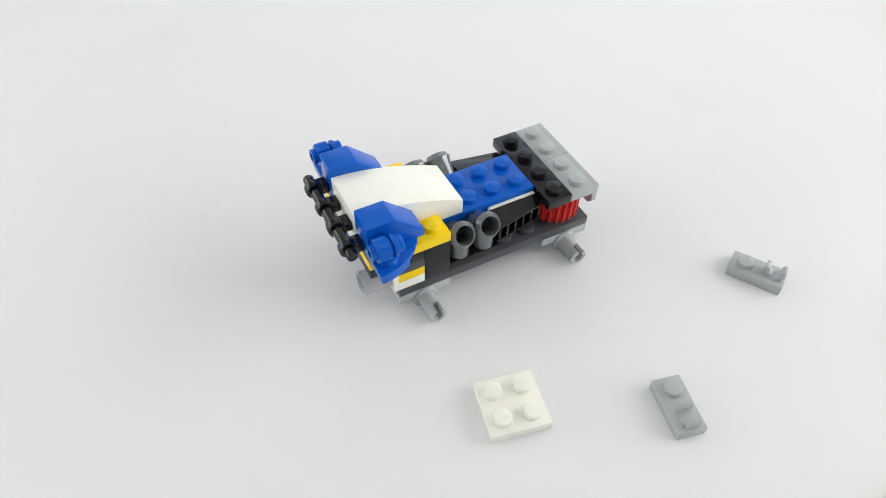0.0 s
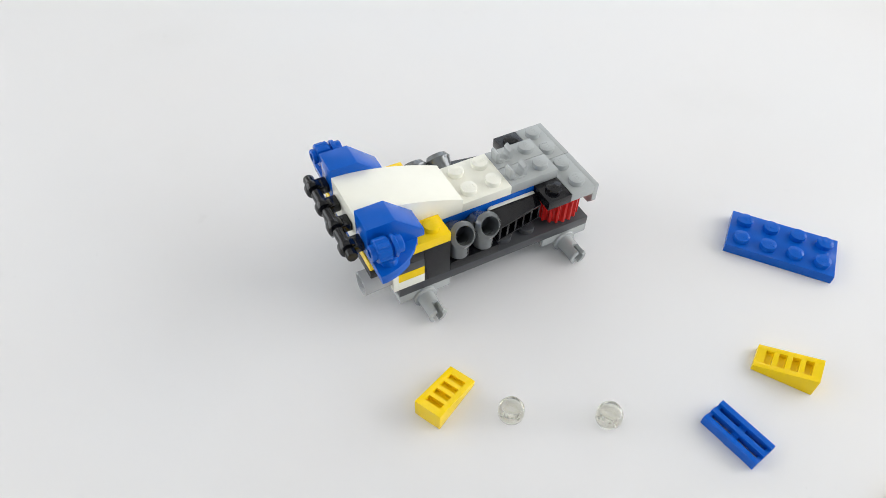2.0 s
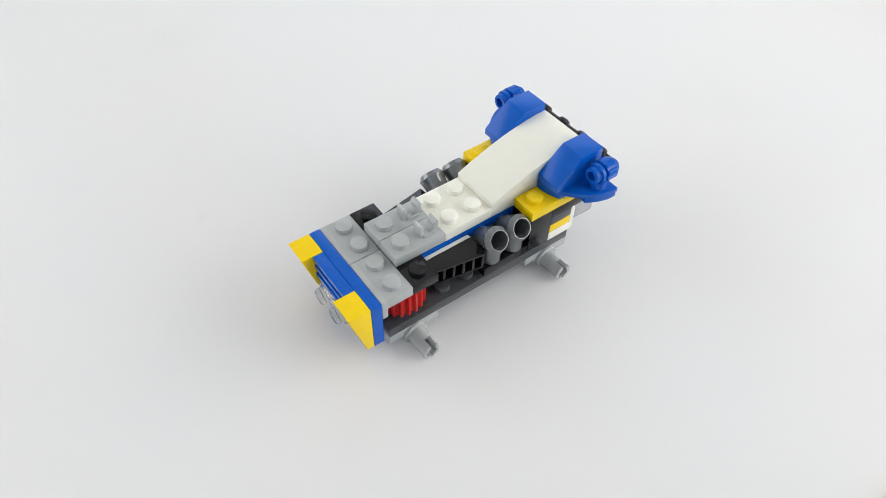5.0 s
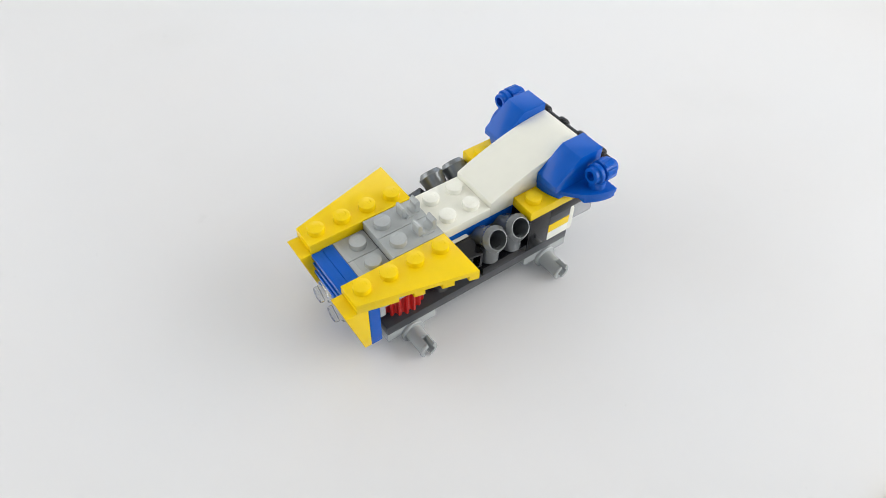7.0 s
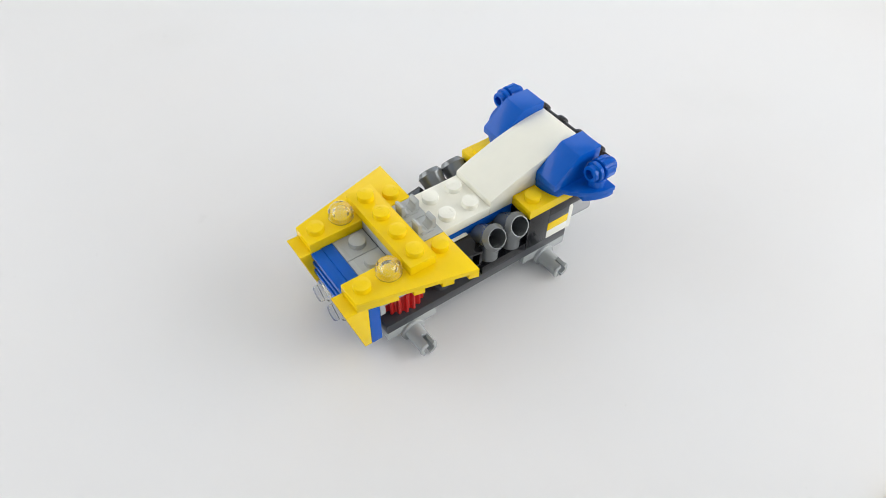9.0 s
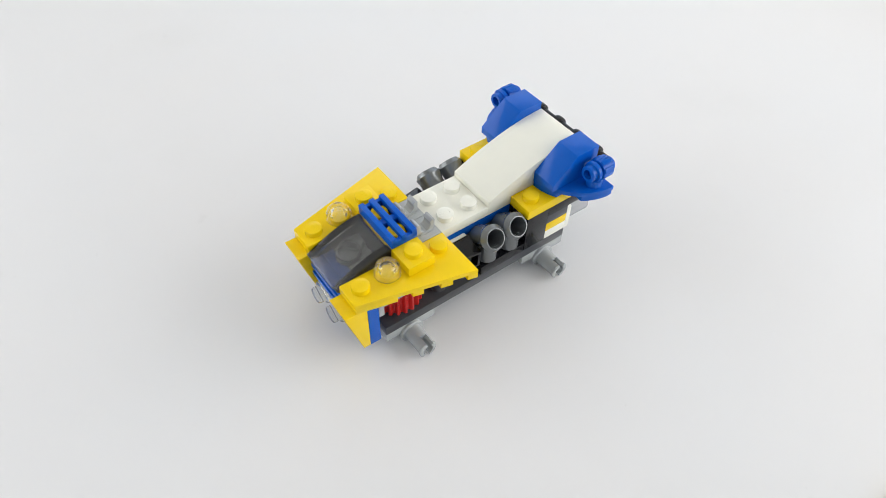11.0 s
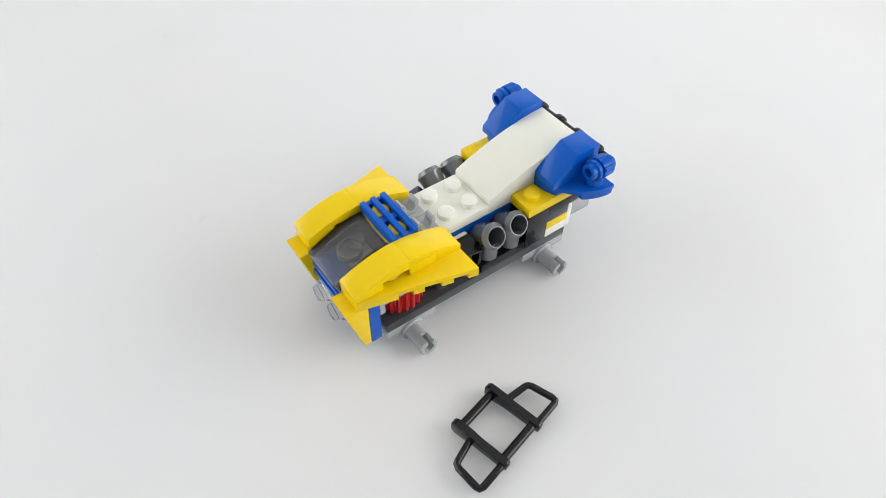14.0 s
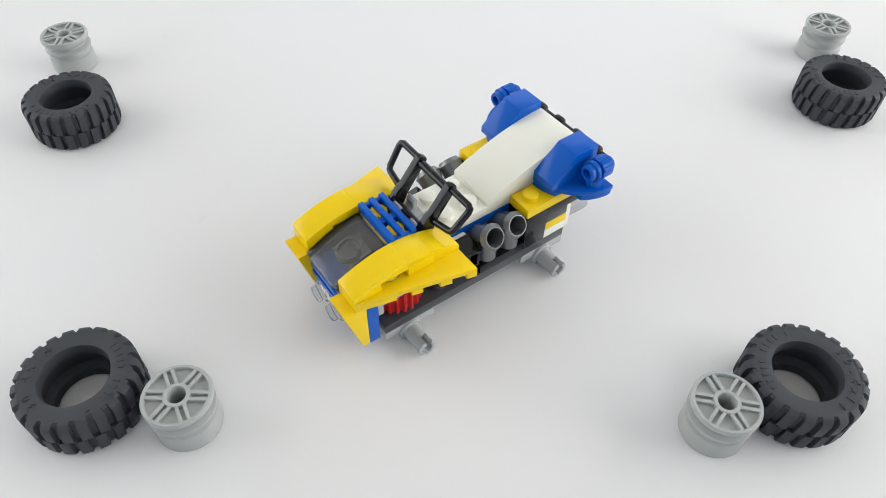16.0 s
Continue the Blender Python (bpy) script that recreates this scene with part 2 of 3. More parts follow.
    for s in (-1, 1):
        def fin(bm, s=s):
            lo, hi = (1.012, 2.0) if s > 0 else (-2.0, -1.012)
            prism(bm, [(-9, 0.79), (-9, 1.95), (-8, 1.95), (-7.0, 1.06), (-7.0, 0.79)], "y", lo, hi, 0.03)
            # the wing: a quarter disc, cut thinner in the middle of its rim
            def arc(a0, a1, n):
                return [(-9 + 2 * math.sin(a), s * (1.02 + 1.98 * math.cos(a))) for a in np.linspace(a0, a1, n)]
            prism(bm, arc(0, math.pi / 2, 21) + [(-9, s * 1.02)], "z", 0.62, 0.8, 0.018)
            prism(bm, [(-8.97, s * 1.04), (-8.97, s * 2.98)] + arc(0.03, 0.62, 9)[1:] + [(-7.86, s * 2.02), (-7.86, s * 1.04)], "z", 0.412, 0.63, 0.012)
            prism(bm, [(-7.84, s * 1.04), (-7.84, s * 2.02)] + arc(1.06, 1.55, 8) + [(-7.02, s * 1.04)], "z", 0.412, 0.63, 0.012)
            stud(bm, -8.5, s * 2.5, 0.8, False)
        f = add("fin", BLUE, car, fin, "blue rear fin with a rounded wing")

        def nozzle(bm, s=s):
            lathe(bm, [(0.31, 0.99), (0.31, 1.12), (0.25, 1.16), (0.25, 1.4)], (-8.5, s * 2.5, 0), seg=28)
            lathe(bm, [(0, 0.35), (0.15, 0.35), (0.15, -0.04), (0.24, -0.04), (0.265, -0.01), (0.265, 0.13), (0.37, 0.14), (0.405, 0.19), (0.405, 0.56), (0.37, 0.6), (0.265, 0.61), (0.265, 0.68), (0.36, 0.69), (0.38, 0.72), (0.38, 0.82), (0.36, 0.84), (0.3, 0.85), (0.3, 1.02), (0.28, 1.05), (0.18, 1.05), (0.18, 0.6), (0, 0.6)],
                  (-9.1, s * 2.5, 1.46), ALONG_X, seg=64, wave=lambda a, r: r - (0.045 if abs(r - 0.405) < 0.001 and math.cos(a * 8) > 0.5 else 0))
        add("nozzle", BLUE, f, nozzle, "blue ribbed nozzle")

        add("rear_plate", YELLOW, car, plate(-9, -6, min(s * 1.012, s * 2), max(s * 1.012, s * 2), 0.004, [(-6.5, s * 1.5)]), "yellow plate under the fin")

    add("rear_brick", BLACK, car, plate(-7, -6.008, -2, 2, -1.6, h=1.595), "black rear brick")
    add("rear_plate", BLACK, car, plate(-9, -7.004, -2, 2, -0.4, h=0.395), "black plate")
    add("stripe_plate", DARK, car, plate(-8, -7.004, -2, 2, -0.8, h=0.396), "dark grey stripe plate")
    add("stripe_plate", YELLOW, car, plate(-8, -7.004, -2, 2, -1.2, h=0.396), "yellow stripe plate")

    def white_bracket(bm):
        box(bm, -8.0, -7.004, -2, 2, -1.6, -1.204)
        for s in (-1, 1):
            prism(bm, [(s * 2, -1.6), (s * 2, -0.55), (s * 1.9, -0.42), (s * 0.1, -0.42), (s * 0.02, -0.55), (s * 0.02, -1.6)], "x", -8.2, -8.0, 0.015)
    add("white_bracket", WHITE, car, white_bracket, "white bracket plate at the tail")
    for s in (-1, 1):
        def tube(bm, s=s):
            lathe(bm, [(0, 0), (0.42, 0), (0.44, 0.98), (0.43, 1.01), (0.35, 1.01), (0.31, 0.8), (0.31, 0.3), (0, 0.3)], (-8.2, s * 1.5, -1.1), Matrix.Rotation(radians(-90), 4, "Y"))
        add("exhaust_pipe", FROST, car, tube, "clear plastic exhaust pipe")

    def bar(bm):
        rod = [(0, -2.02), (0.175, -2.02), (0.195, -1.98)]
        for y in (-1.55, -0.55, 0.45, 1.45):
            rod += [(0.195, y - 0.16), (0.29, y - 0.15), (0.305, y - 0.1), (0.305, y + 0.1), (0.29, y + 0.15), (0.195, y + 0.16)]
        rod += [(0.195, 1.98), (0.175, 2.02), (0, 2.02)]
        lathe(bm, rod, (-9.52, 0, 1.0), ALONG_Y, seg=24)
        for y in (-1.5, -0.5, 0.5, 1.5):
            box(bm, -9.5, -9.003, y - 0.26, y + 0.26, 0.8, 1.14, 0.05)
    add("rear_bar", BLACK, car, bar, "black ringed rear bar")

    for x in (-5.5, -4.5):
        for s in (-1, 1):
            def engine(bm, x=x, s=s):
                lathe(bm, [(0.33, -1.2), (0.37, -1.16), (0.38, -0.3)], (x, s * 1.66, 0), seg=32)
                tip = Vector((x, s * 2.05, 0.05))
                way = Vector((0, s * 0.83, 0.56)).normalized()
                turn = way.to_track_quat("Z", "Y").to_matrix().to_4x4()
                lathe(bm, [(0, 0), (0.33, 0), (0.39, 0.06), (0.42, 0.4), (0.44, 0.85), (0.48, 1.06), (0.497, 1.1), (0.497, 1.13), (0.385, 1.29), (0.372, 1.305), (0.345, 1.305), (0.333, 1.285), (0.325, 0.5), (0.31, 0.22), (0, 0.2)],
                      tip - way * 1.28, turn, seg=36)
            add("engine_pipe", SILVER, car, engine, "silver grey flared engine pipe")

    for s in (-1, 1):
        def edge_plate(bm, s=s):
            prism(bm, [(-2.05, -1.2), (-2.05, -0.19), (-3.88, -0.19), (-3.96, -0.22), (-3.99, -0.3), (-3.99, -1.2)], "y", min(s * 1.02, s * 1.16), max(s * 1.02, s * 1.16), 0.025)
        add("side_plate", WHITE, car, edge_plate, "white plate on edge")

        def grille(bm, s=s):
            def o(x):
                return 1.62 + 0.34 * (-x - 2.05) / 1.95
            i, x0, x1 = 1.165, -4.0, -2.05
            low, top, lip = -1.12, -0.21, -0.35

            def slab_of(x0, x1, yz):
                """A prism along x whose outline (share of the width, height) follows the slanted outer side."""
                rows = [[bm.verts.new((x, s * (i + u * (o(x) - i)), z)) for u, z in yz] for x in (x0, x1)]
                n = len(yz)
                faces = [bm.faces.new(rows[0]), bm.faces.new(rows[1][::-1])]
                faces += [bm.faces.new((rows[0][k], rows[1][k], rows[1][(k + 1) % n], rows[0][(k + 1) % n])) for k in range(n)]
                bmesh.ops.recalc_face_normals(bm, faces=faces)
                edges = [e for e in {e for f in faces for e in f.edges} if e.calc_face_angle(0) > 0.3]
                bmesh.ops.bevel(bm, geom=edges, offset=0.014, segments=2, profile=0.6, affect="EDGES")
            slab_of(x0, x1, [(0, top), (0.9, lip + 0.01), (1, lip - 0.02), (1, lip - 0.12), (0, lip - 0.12)])
            slab_of(x0 + 0.01, x1 - 0.01, [(0, lip - 0.1), (0.45, lip - 0.1), (0.45, low + 0.05), (0, low + 0.05)])
            slab_of(x0, x1, [(0, low + 0.08), (0.97, low + 0.08), (0.97, low), (0, low)])
            for k in range(6):
                x = x0 + 0.004 + k * 0.367
                slab_of(x, x + 0.1, [(0.4, lip - 0.09), (0.985, lip - 0.09), (0.96, low + 0.05), (0.4, low + 0.05)])
        add("side_grille", BLACK, car, grille, "black slotted side grille")
    return car


toy_car = build_car()

# ---- loose bricks, each with its base on z = 0 and its middle at the origin ----


def loose_plate(nx, ny, mat, label, category="plate", group=""):
    bm = bmesh.new()
    box(bm, -nx / 2, nx / 2, -ny / 2, ny / 2, 0.002, 0.4)
    for i in range(nx):
        for j in range(ny):
            stud(bm, i - nx / 2 + 0.5, j - ny / 2 + 0.5, 0.4)
    return solid("brick_plate", bm, mat, label, category, group)


def loose_clip(label):
    t = thing("clip_plate", label, "plate", "clip plates")
    bm = bmesh.new()
    box(bm, -1, 1, -0.492, 0.492, 0.002, 0.4)
    stud(bm, -0.5, 0, 0.4, turn=1.57)
    part("plate", bm, GREY, t)
    bm = bmesh.new()
    for s in (-1, 1):
        prism(bm, [(s * 0.05, 0.38), (s * 0.35, 0.38), (s * 0.36, 0.5), (s * 0.37, 0.82), (s * 0.33, 0.88), (s * 0.26, 0.86), (s * 0.18, 0.76), (s * 0.21, 0.67), (s * 0.2, 0.58), (s * 0.14, 0.49), (s * 0.05, 0.45)], "x", 0.36, 0.76, 0.014)
    box(bm, 0.28, 0.82, -0.24, 0.24, 0.38, 0.44, 0.01)
    turned = Matrix.Translation((0.55, 0, 0)) @ Matrix.Rotation(radians(90), 4, "Z") @ Matrix.Translation((-0.55, 0, 0))
    bmesh.ops.transform(bm, matrix=turned, verts=bm.verts)
    part("clip", bm, GREY, t, "open grey clip jaws")
    return t


def loose_grille_slope(label):
    """A slope of 2 by 1 with four slots; low end at -x."""
    bm = bmesh.new()

    def top(x):
        return 0.26 + 0.54 * (x + 1) / 2
    for s in (-1, 1):
        lo, hi = min(s * 0.29, s * 0.49), max(s * 0.29, s * 0.49)
        prism(bm, [(-1, 0.002), (1, 0.002), (1, 0.8), (-1, 0.26)], "y", lo, hi, 0.02)
    for x0, x1 in ((-0.997, -0.72), (-0.48, -0.32), (-0.08, 0.08), (0.32, 0.48), (0.72, 0.997)):
        prism(bm, [(x0, 0.002), (x1, 0.002), (x1, top(x1) - 0.006), (x0, top(x0) - 0.006)], "y", -0.3, 0.3, 0)
    # added floor that makes the slots shallow, so bounced light brightens them to orange
    prism(bm, [(-0.99, 0.004), (0.99, 0.004), (0.99, 0.55), (-0.99, 0.14)], "y", -0.295, 0.295, 0)
    return solid("grille_slope", bm, YELLOW, label, "slope brick", "grille slopes")


def loose_grille_tile(label):
    bm = bmesh.new()
    for y in (-0.4, 0, 0.4):
        box(bm, -1, 1, y - 0.095, y + 0.095, 0.12, 0.4, 0.015)
    for x0, x1 in ((-1, -0.86), (-0.12, 0.12), (0.86, 1)):
        box(bm, x0, x1, -0.49, 0.49, 0.002, 0.27, 0.01)
    for y in (-0.42, 0.42):
        box(bm, -0.992, 0.992, y - 0.064, y + 0.064, 0.006, 0.2, 0.01)
    return solid("grille_tile", bm, BLUE, label, "tile", "grille tiles")


def loose_round(label):
    bm = bmesh.new()
    lathe(bm, [(0, 0.26), (0.21, 0.24), (0.24, 0.002), (0.36, 0.002), (0.41, 0.03), (0.43, 0.09), (0.43, 0.36), (0.41, 0.4), (0.33, 0.42), (0.31, 0.44), (0.305, 0.6), (0.28, 0.66), (0.17, 0.685), (0, 0.69)], seg=40)
    return solid("round_plate", bm, CLEAR, label, "round plate", "clear round plates")


def loose_dome(label):
    bm = bmesh.new()
    dome = [(0.445 * math.cos(a), 0.22 + 0.44 * math.sin(a)) for a in np.linspace(0, math.pi / 2, 12)]
    lathe(bm, [(0, 0.42), (0.14, 0.4), (0.22, 0.32), (0.26, 0.002), (0.37, 0.002), (0.39, 0.08), (0.445, 0.1)] + dome, seg=40)
    return solid("dome_lamp", bm, CLEAR, label, "dome brick", "clear domes")


def loose_wedge(s, label):
    """A wedge plate; the studs stand on y = 0, the wide end is at -x, the slanted side at s."""
    bm = bmesh.new()
    prism(bm, [(-2, -s * 0.49), (2, -s * 0.49), (2, s * 0.49), (-2, s * 1.5)], "z", 0.21, 0.4, 0.022)
    prism(bm, [(-2, -s * 0.49), (2, -s * 0.49), (2, -s * 0.3), (-2, -s * 0.3)], "z", 0.002, 0.25, 0.01)
    box(bm, 1.8, 2, min(-s * 0.48, s * 0.48), max(-s * 0.48, s * 0.48), 0.002, 0.25, 0.01)
    box(bm, -2, -1.8, min(-s * 0.48, s * 1.44), max(-s * 0.48, s * 1.44), 0.002, 0.25, 0.01)
    for x, w in ((-1.998, 0.34), (-1.16, 0.4), (-0.19, 0.36), (0.66, 1.33)):
        yl, yr = s * (0.49 + 1.01 * (2 - x) / 4), s * (0.49 + 1.01 * (2 - x - w) / 4)
        prism(bm, [(x, yl - s * 0.25), (x + w, yr - s * 0.25), (x + w, yr), (x, yl)], "z", 0.002, 0.25, 0.01)
    for x in (-1.5, -0.5, 0.5, 1.5):
        stud(bm, x, 0, 0.4)
    return solid("wedge_plate", bm, YELLOW, label, "wedge plate", "wedge plates")


def loose_curve(label):
    """A curved slope of 2 by 1, thick at -x, hollow under its high half at +x."""
    bm = bmesh.new()
    top = [(x, 0.2 + 0.5 * math.sin(math.radians(90 * (x + 1) / 2)) ** 0.9) for x in np.linspace(1, -1, 18)]
    prism(bm, top + [(-1, 0.002), (0.0, 0.002), (0.0, 0.32), (1, 0.32)], "y", -0.49, 0.49, 0.011)
    return solid("curved_slope", bm, YELLOW, label, "curved slope", "curved slopes")


def loose_windscreen():
    t = thing("windscreen", "smoked transparent curved slope set on the bonnet", "curved slope")
    bm = bmesh.new()
    top = [(x, 0.06 + 0.76 * math.sin(math.radians(4 + 86 * (1.1 - x) / 2.1))) for x in np.linspace(-1, 1.1, 20)]
    low = [(x, max(0.004, z - 0.16)) for x, z in top]
    prism(bm, top + low[::-1], "y", -0.716, 0.716, 0)
    part("shell", bm, SMOKE, t).visible_shadow = False      # a clear pane that casts no shadow, so light gets in
    for s in (-1, 1):
        bm = bmesh.new()
        prism(bm, [(x, max(0.02, z + 0.004)) for x, z in top] + [(0.98, 0.01), (-0.98, 0.01)], "y", min(s * 0.72, s * 0.985), max(s * 0.72, s * 0.985), 0.012)
        part("side_wall", bm, SMOKE_DARK, t, "dark smoked side wall")
    bm = bmesh.new()
    box(bm, -0.985, -0.76, -0.712, 0.712, 0.01, 0.64, 0)
    part("back_wall", bm, SMOKE_DARK, t, "dark smoked back wall")
    bm = bmesh.new()
    lathe(bm, [(0.36, 0.22), (0.43, 0.22), (0.43, 0.5), (0.36, 0.5), (0.36, 0.22)], (0.02, 0, 0), seg=36)
    part("tube", bm, SMOKE_RING, t, "darker inner tube")
    return t


def tube_path(bm, pts, r, closed=False, seg=10):
    n = len(pts)
    rows = []
    for i, p in enumerate(pts):
        a = pts[(i - 1) % n] if closed or i else pts[0]
        b = pts[(i + 1) % n] if closed or i < n - 1 else pts[-1]
        q = (Vector(b) - Vector(a)).to_track_quat("Z", "Y").to_matrix()
        rows.append([bm.verts.new(Vector(p) + q @ Vector((r * math.cos(2 * math.pi * k / seg), r * math.sin(2 * math.pi * k / seg), 0))) for k in range(seg)])
    faces = []
    for i in range(n if closed else n - 1):
        a, b = rows[i], rows[(i + 1) % n]
        faces += [bm.faces.new((a[k], a[(k + 1) % seg], b[(k + 1) % seg], b[k])) for k in range(seg)]
    if not closed:
        faces += [bm.faces.new(rows[0]), bm.faces.new(rows[-1][::-1])]
    bmesh.ops.recalc_face_normals(bm, faces=faces)


def loose_roll_frame():
    """Two rods along x at y = -0.83 and 0.83, two end plates, and a loop beyond each plate."""
    t = thing("roll_frame", "glossy black plastic roll frame with a loop at each end", "roll bar")
    for y in (-0.83, 0.83):
        bm = bmesh.new()
        lathe(bm, [(0, -0.84), (0.15, -0.84), (0.15, 0.84), (0, 0.84)], (0, y, 0.3), ALONG_X, seg=20)
        part("rod", bm, BLACK, t)
    for s in (-1, 1):
        bm = bmesh.new()
        prism(bm, [(1.1, 0.14), (0.98, 0.02), (0.7, 0.02), (0.35, 0.1), (-1.0, 0.12), (-1.08, 0.2), (-1.08, 0.42), (-1.0, 0.5), (0.1, 0.52), (0.35, 0.6), (0.96, 0.6), (1.1, 0.48)],
              "x", s * 0.84 - 0.125, s * 0.84 + 0.125, 0.04)
        part("end_plate", bm, BLACK, t)
        bm = bmesh.new()
        loop = [(s * 0.88, 0.34, 0.3), (s * 1.7, 0.18, 0.3), (s * 1.8, 0.14, 0.3), (s * 1.87, 0.02, 0.3), (s * 1.97, -0.74, 0.3), (s * 1.95, -0.86, 0.3), (s * 1.84, -0.91, 0.3), (s * 0.88, -0.91, 0.3)]
        tube_path(bm, loop, 0.12, seg=12)
        part("loop", bm, BLACK, t)
    return t


def loose_rim(label):
    t = thing("wheel_rim", label, "wheel rim", "wheel rims")
    bm = bmesh.new()
    lathe(bm, [(0.9, 0.002), (0.99, 0.002), (1.03, 0.04), (1.02, 0.62), (0.99, 0.74), (0.9, 0.8), (0.88, 0.96), (0.97, 1.0), (1.05, 1.06), (1.05, 1.16), (0.99, 1.2), (0.88, 1.24), (0.86, 1.42), (0.99, 1.46), (1.06, 1.52), (1.08, 1.58), (1.08, 1.68), (1.045, 1.75), (0.97, 1.75), (0.945, 1.72), (0.945, 1.6), (0.42, 1.6), (0.42, 1.72), (0.4, 1.75), (0.3, 1.75), (0.28, 1.72), (0.26, 1.4), (0.26, 0.3)], seg=56)
    part("barrel", bm, RIM_GREY, t)
    for k in range(6):
        bm = bmesh.new()
        for off in (-0.115, 0.115):
            turn = Matrix.Rotation(radians(60 * k), 4, "Z")
            box(bm, 0.38, 0.97, off - 0.055, off + 0.055, 1.56, 1.735, 0.015, turn)
        part("spoke", bm, RIM_GREY, t)
    return t


def loose_tyre(label):
    t = thing("tyre", label, "tyre", "tyres")
    bm = bmesh.new()
    lathe(bm, [(1.06, 0.05), (1.3, 0.002), (1.62, 0.02), (1.7, 0.1), (1.725, 0.5), (1.725, 1.25), (1.7, 1.65), (1.62, 1.73), (1.3, 1.75), (1.1, 1.71), (1.06, 1.64), (1.06, 1.3), (1.3, 1.2), (1.3, 0.55), (1.02, 0.45), (1.02, 0.1), (1.06, 0.05)], seg=64)
    part("carcass", bm, RUBBER, t)
    shape = [(0.89, 1.85), (0.95, 1.87), (1.5, 1.87), (1.64, 1.83), (1.72, 1.74), (1.745, 1.64)]      # (height, radius) of a block's crown
    for row in range(2):
        for k in range(22):
            bm = bmesh.new()
            turn = Matrix.Rotation(2 * math.pi * (k + 0.5 * row) / 22, 4, "Z")
            rows = []
            for z, q in shape:
                lean = 0.1 * (z - 1.32) * (1 if row else -1)
                h = z if row else 1.75 - z
                rows.append([bm.verts.new(turn @ Vector(p)) for p in ((1.6, lean - 0.175, h), (q, lean - 0.148, h), (q + 0.006, lean, h), (q, lean + 0.148, h), (1.6, lean + 0.175, h))])
            fs = [bm.faces.new((a[i], a[i + 1], b[i + 1], b[i])) for a, b in zip(rows, rows[1:]) for i in range(4)]
            fs += [bm.faces.new(rows[0]), bm.faces.new(rows[-1][::-1])]
            bmesh.ops.recalc_face_normals(bm, faces=fs)
            part("tread_block", bm, RUBBER, t)
    for k, w in enumerate([1.4, 0, 0.8, 1, 1, 1, 0, 1, 0.7, 1, 1, 1]):
        if w:
            bm = bmesh.new()
            box(bm, 1.28, 1.5, -0.05 * w, 0.05 * w, 1.725, 1.763, 0, Matrix.Rotation(1.75 + k * 0.17, 4, "Z"))
            part("moulded_mark", bm, RUBBER, t)
    for k, ch in enumerate("30.4x14"):
        curve = bpy.data.curves.new("figure", "FONT")
        curve.body, curve.size, curve.extrude, curve.align_x = ch, 0.38, 0.022, "CENTER"
        ob = bpy.data.objects.new("figure", curve)
        me = bpy.data.meshes.new_from_object(ob)
        a = radians(28 - 15 * k)
        me.transform(Matrix.Translation((1.27 * math.cos(a), 1.27 * math.sin(a), 1.75)) @ Matrix.Rotation(a - math.pi / 2, 4, "Z"))
        bm = bmesh.new()
        bm.from_mesh(me)
        bpy.data.objects.remove(ob)
        bpy.data.meshes.remove(me)
        part("size_figure", bm, RUBBER, t)
    return t

white_plate = loose_plate(2, 2, WHITE, "creamy white two by two plastic plate with four studs")
clip_near = loose_clip("light grey one by two plate with one stud and a clip")
clip_far = loose_clip("light grey one by two plate with one stud and a clip")
blue_plate = loose_plate(4, 2, BLUE, "blue two by four plastic plate with eight studs")
slope_right = loose_grille_slope("yellow slotted slope brick with four slots")
slope_left = loose_grille_slope("yellow slotted slope brick with four slots")
round_a = loose_round("small clear transparent round plate used as headlamp")
round_b = loose_round("small clear transparent round plate used as headlamp")
tile_a = loose_grille_tile("blue one by two ribbed grille tile for the nose")
wedge_left = loose_wedge(1, "yellow two by four wedge plate with slanted outer side")
wedge_right = loose_wedge(-1, "yellow two by four wedge plate with slanted outer side")
long_plate = loose_plate(4, 1, YELLOW, "yellow one by four plastic plate with four studs")
dome_far = loose_dome("small clear transparent domed brick used as bonnet lamp")
dome_near = loose_dome("small clear transparent domed brick used as bonnet lamp")
tile_b = loose_grille_tile("blue one by two ribbed grille tile for the bonnet")
windscreen = loose_windscreen()
curves = [loose_curve("yellow curved slope brick for the front wing") for k in range(4)]
roll_frame = loose_roll_frame()
rims = [loose_rim("light grey plastic wheel rim with paired spokes lying flat")]
tyres = [loose_tyre("black rubber tyre with chunky tread lying flat")]
for k in range(3):
    rims.append(copy_thing(rims[0], Matrix.Identity(4)))
    tyres.append(copy_thing(tyres[0], Matrix.Identity(4)))

# ---- how things move: a new pose about every quarter second, held until the next ----


def beat(k):
    return max(0.0, (math.floor(2.5 + 7.5 * k) - 1) / FPS)


def on_table(x, y, turn, z=0.0):
    return pose(x * U, y * U, z * U, 0, 0, turn)


def car_pose(k):
    # the middle of the car (4.5 studs behind its nose) and its heading
    rows = CAR
    now = [r for r in rows if r[0] <= k][-1]
    return on_table(now[1], now[2], now[3])


CAR = [(-1, 4.587, 20.593, 28.49), (12, 4.981, 18.581, 6.68), (13, 4.556, 16.411, -19.41), (14, 3.24, 13.804, -43.99),
       (15, 1.6, 12.35, -68.5), (16, -0.3, 12.0, -93.5), (17, -1.9, 13.0, -119.0),
       (18, -2.924, 14.92, -143.2), (27, -2.989, 15.0, -143.8), (35, -3.002, 15.05, -143.5),
       (42, -3.048, 14.99, -143.1), (51, -3.02, 15.08, -143.2), (59, -3.07, 15.05, -143.27)]


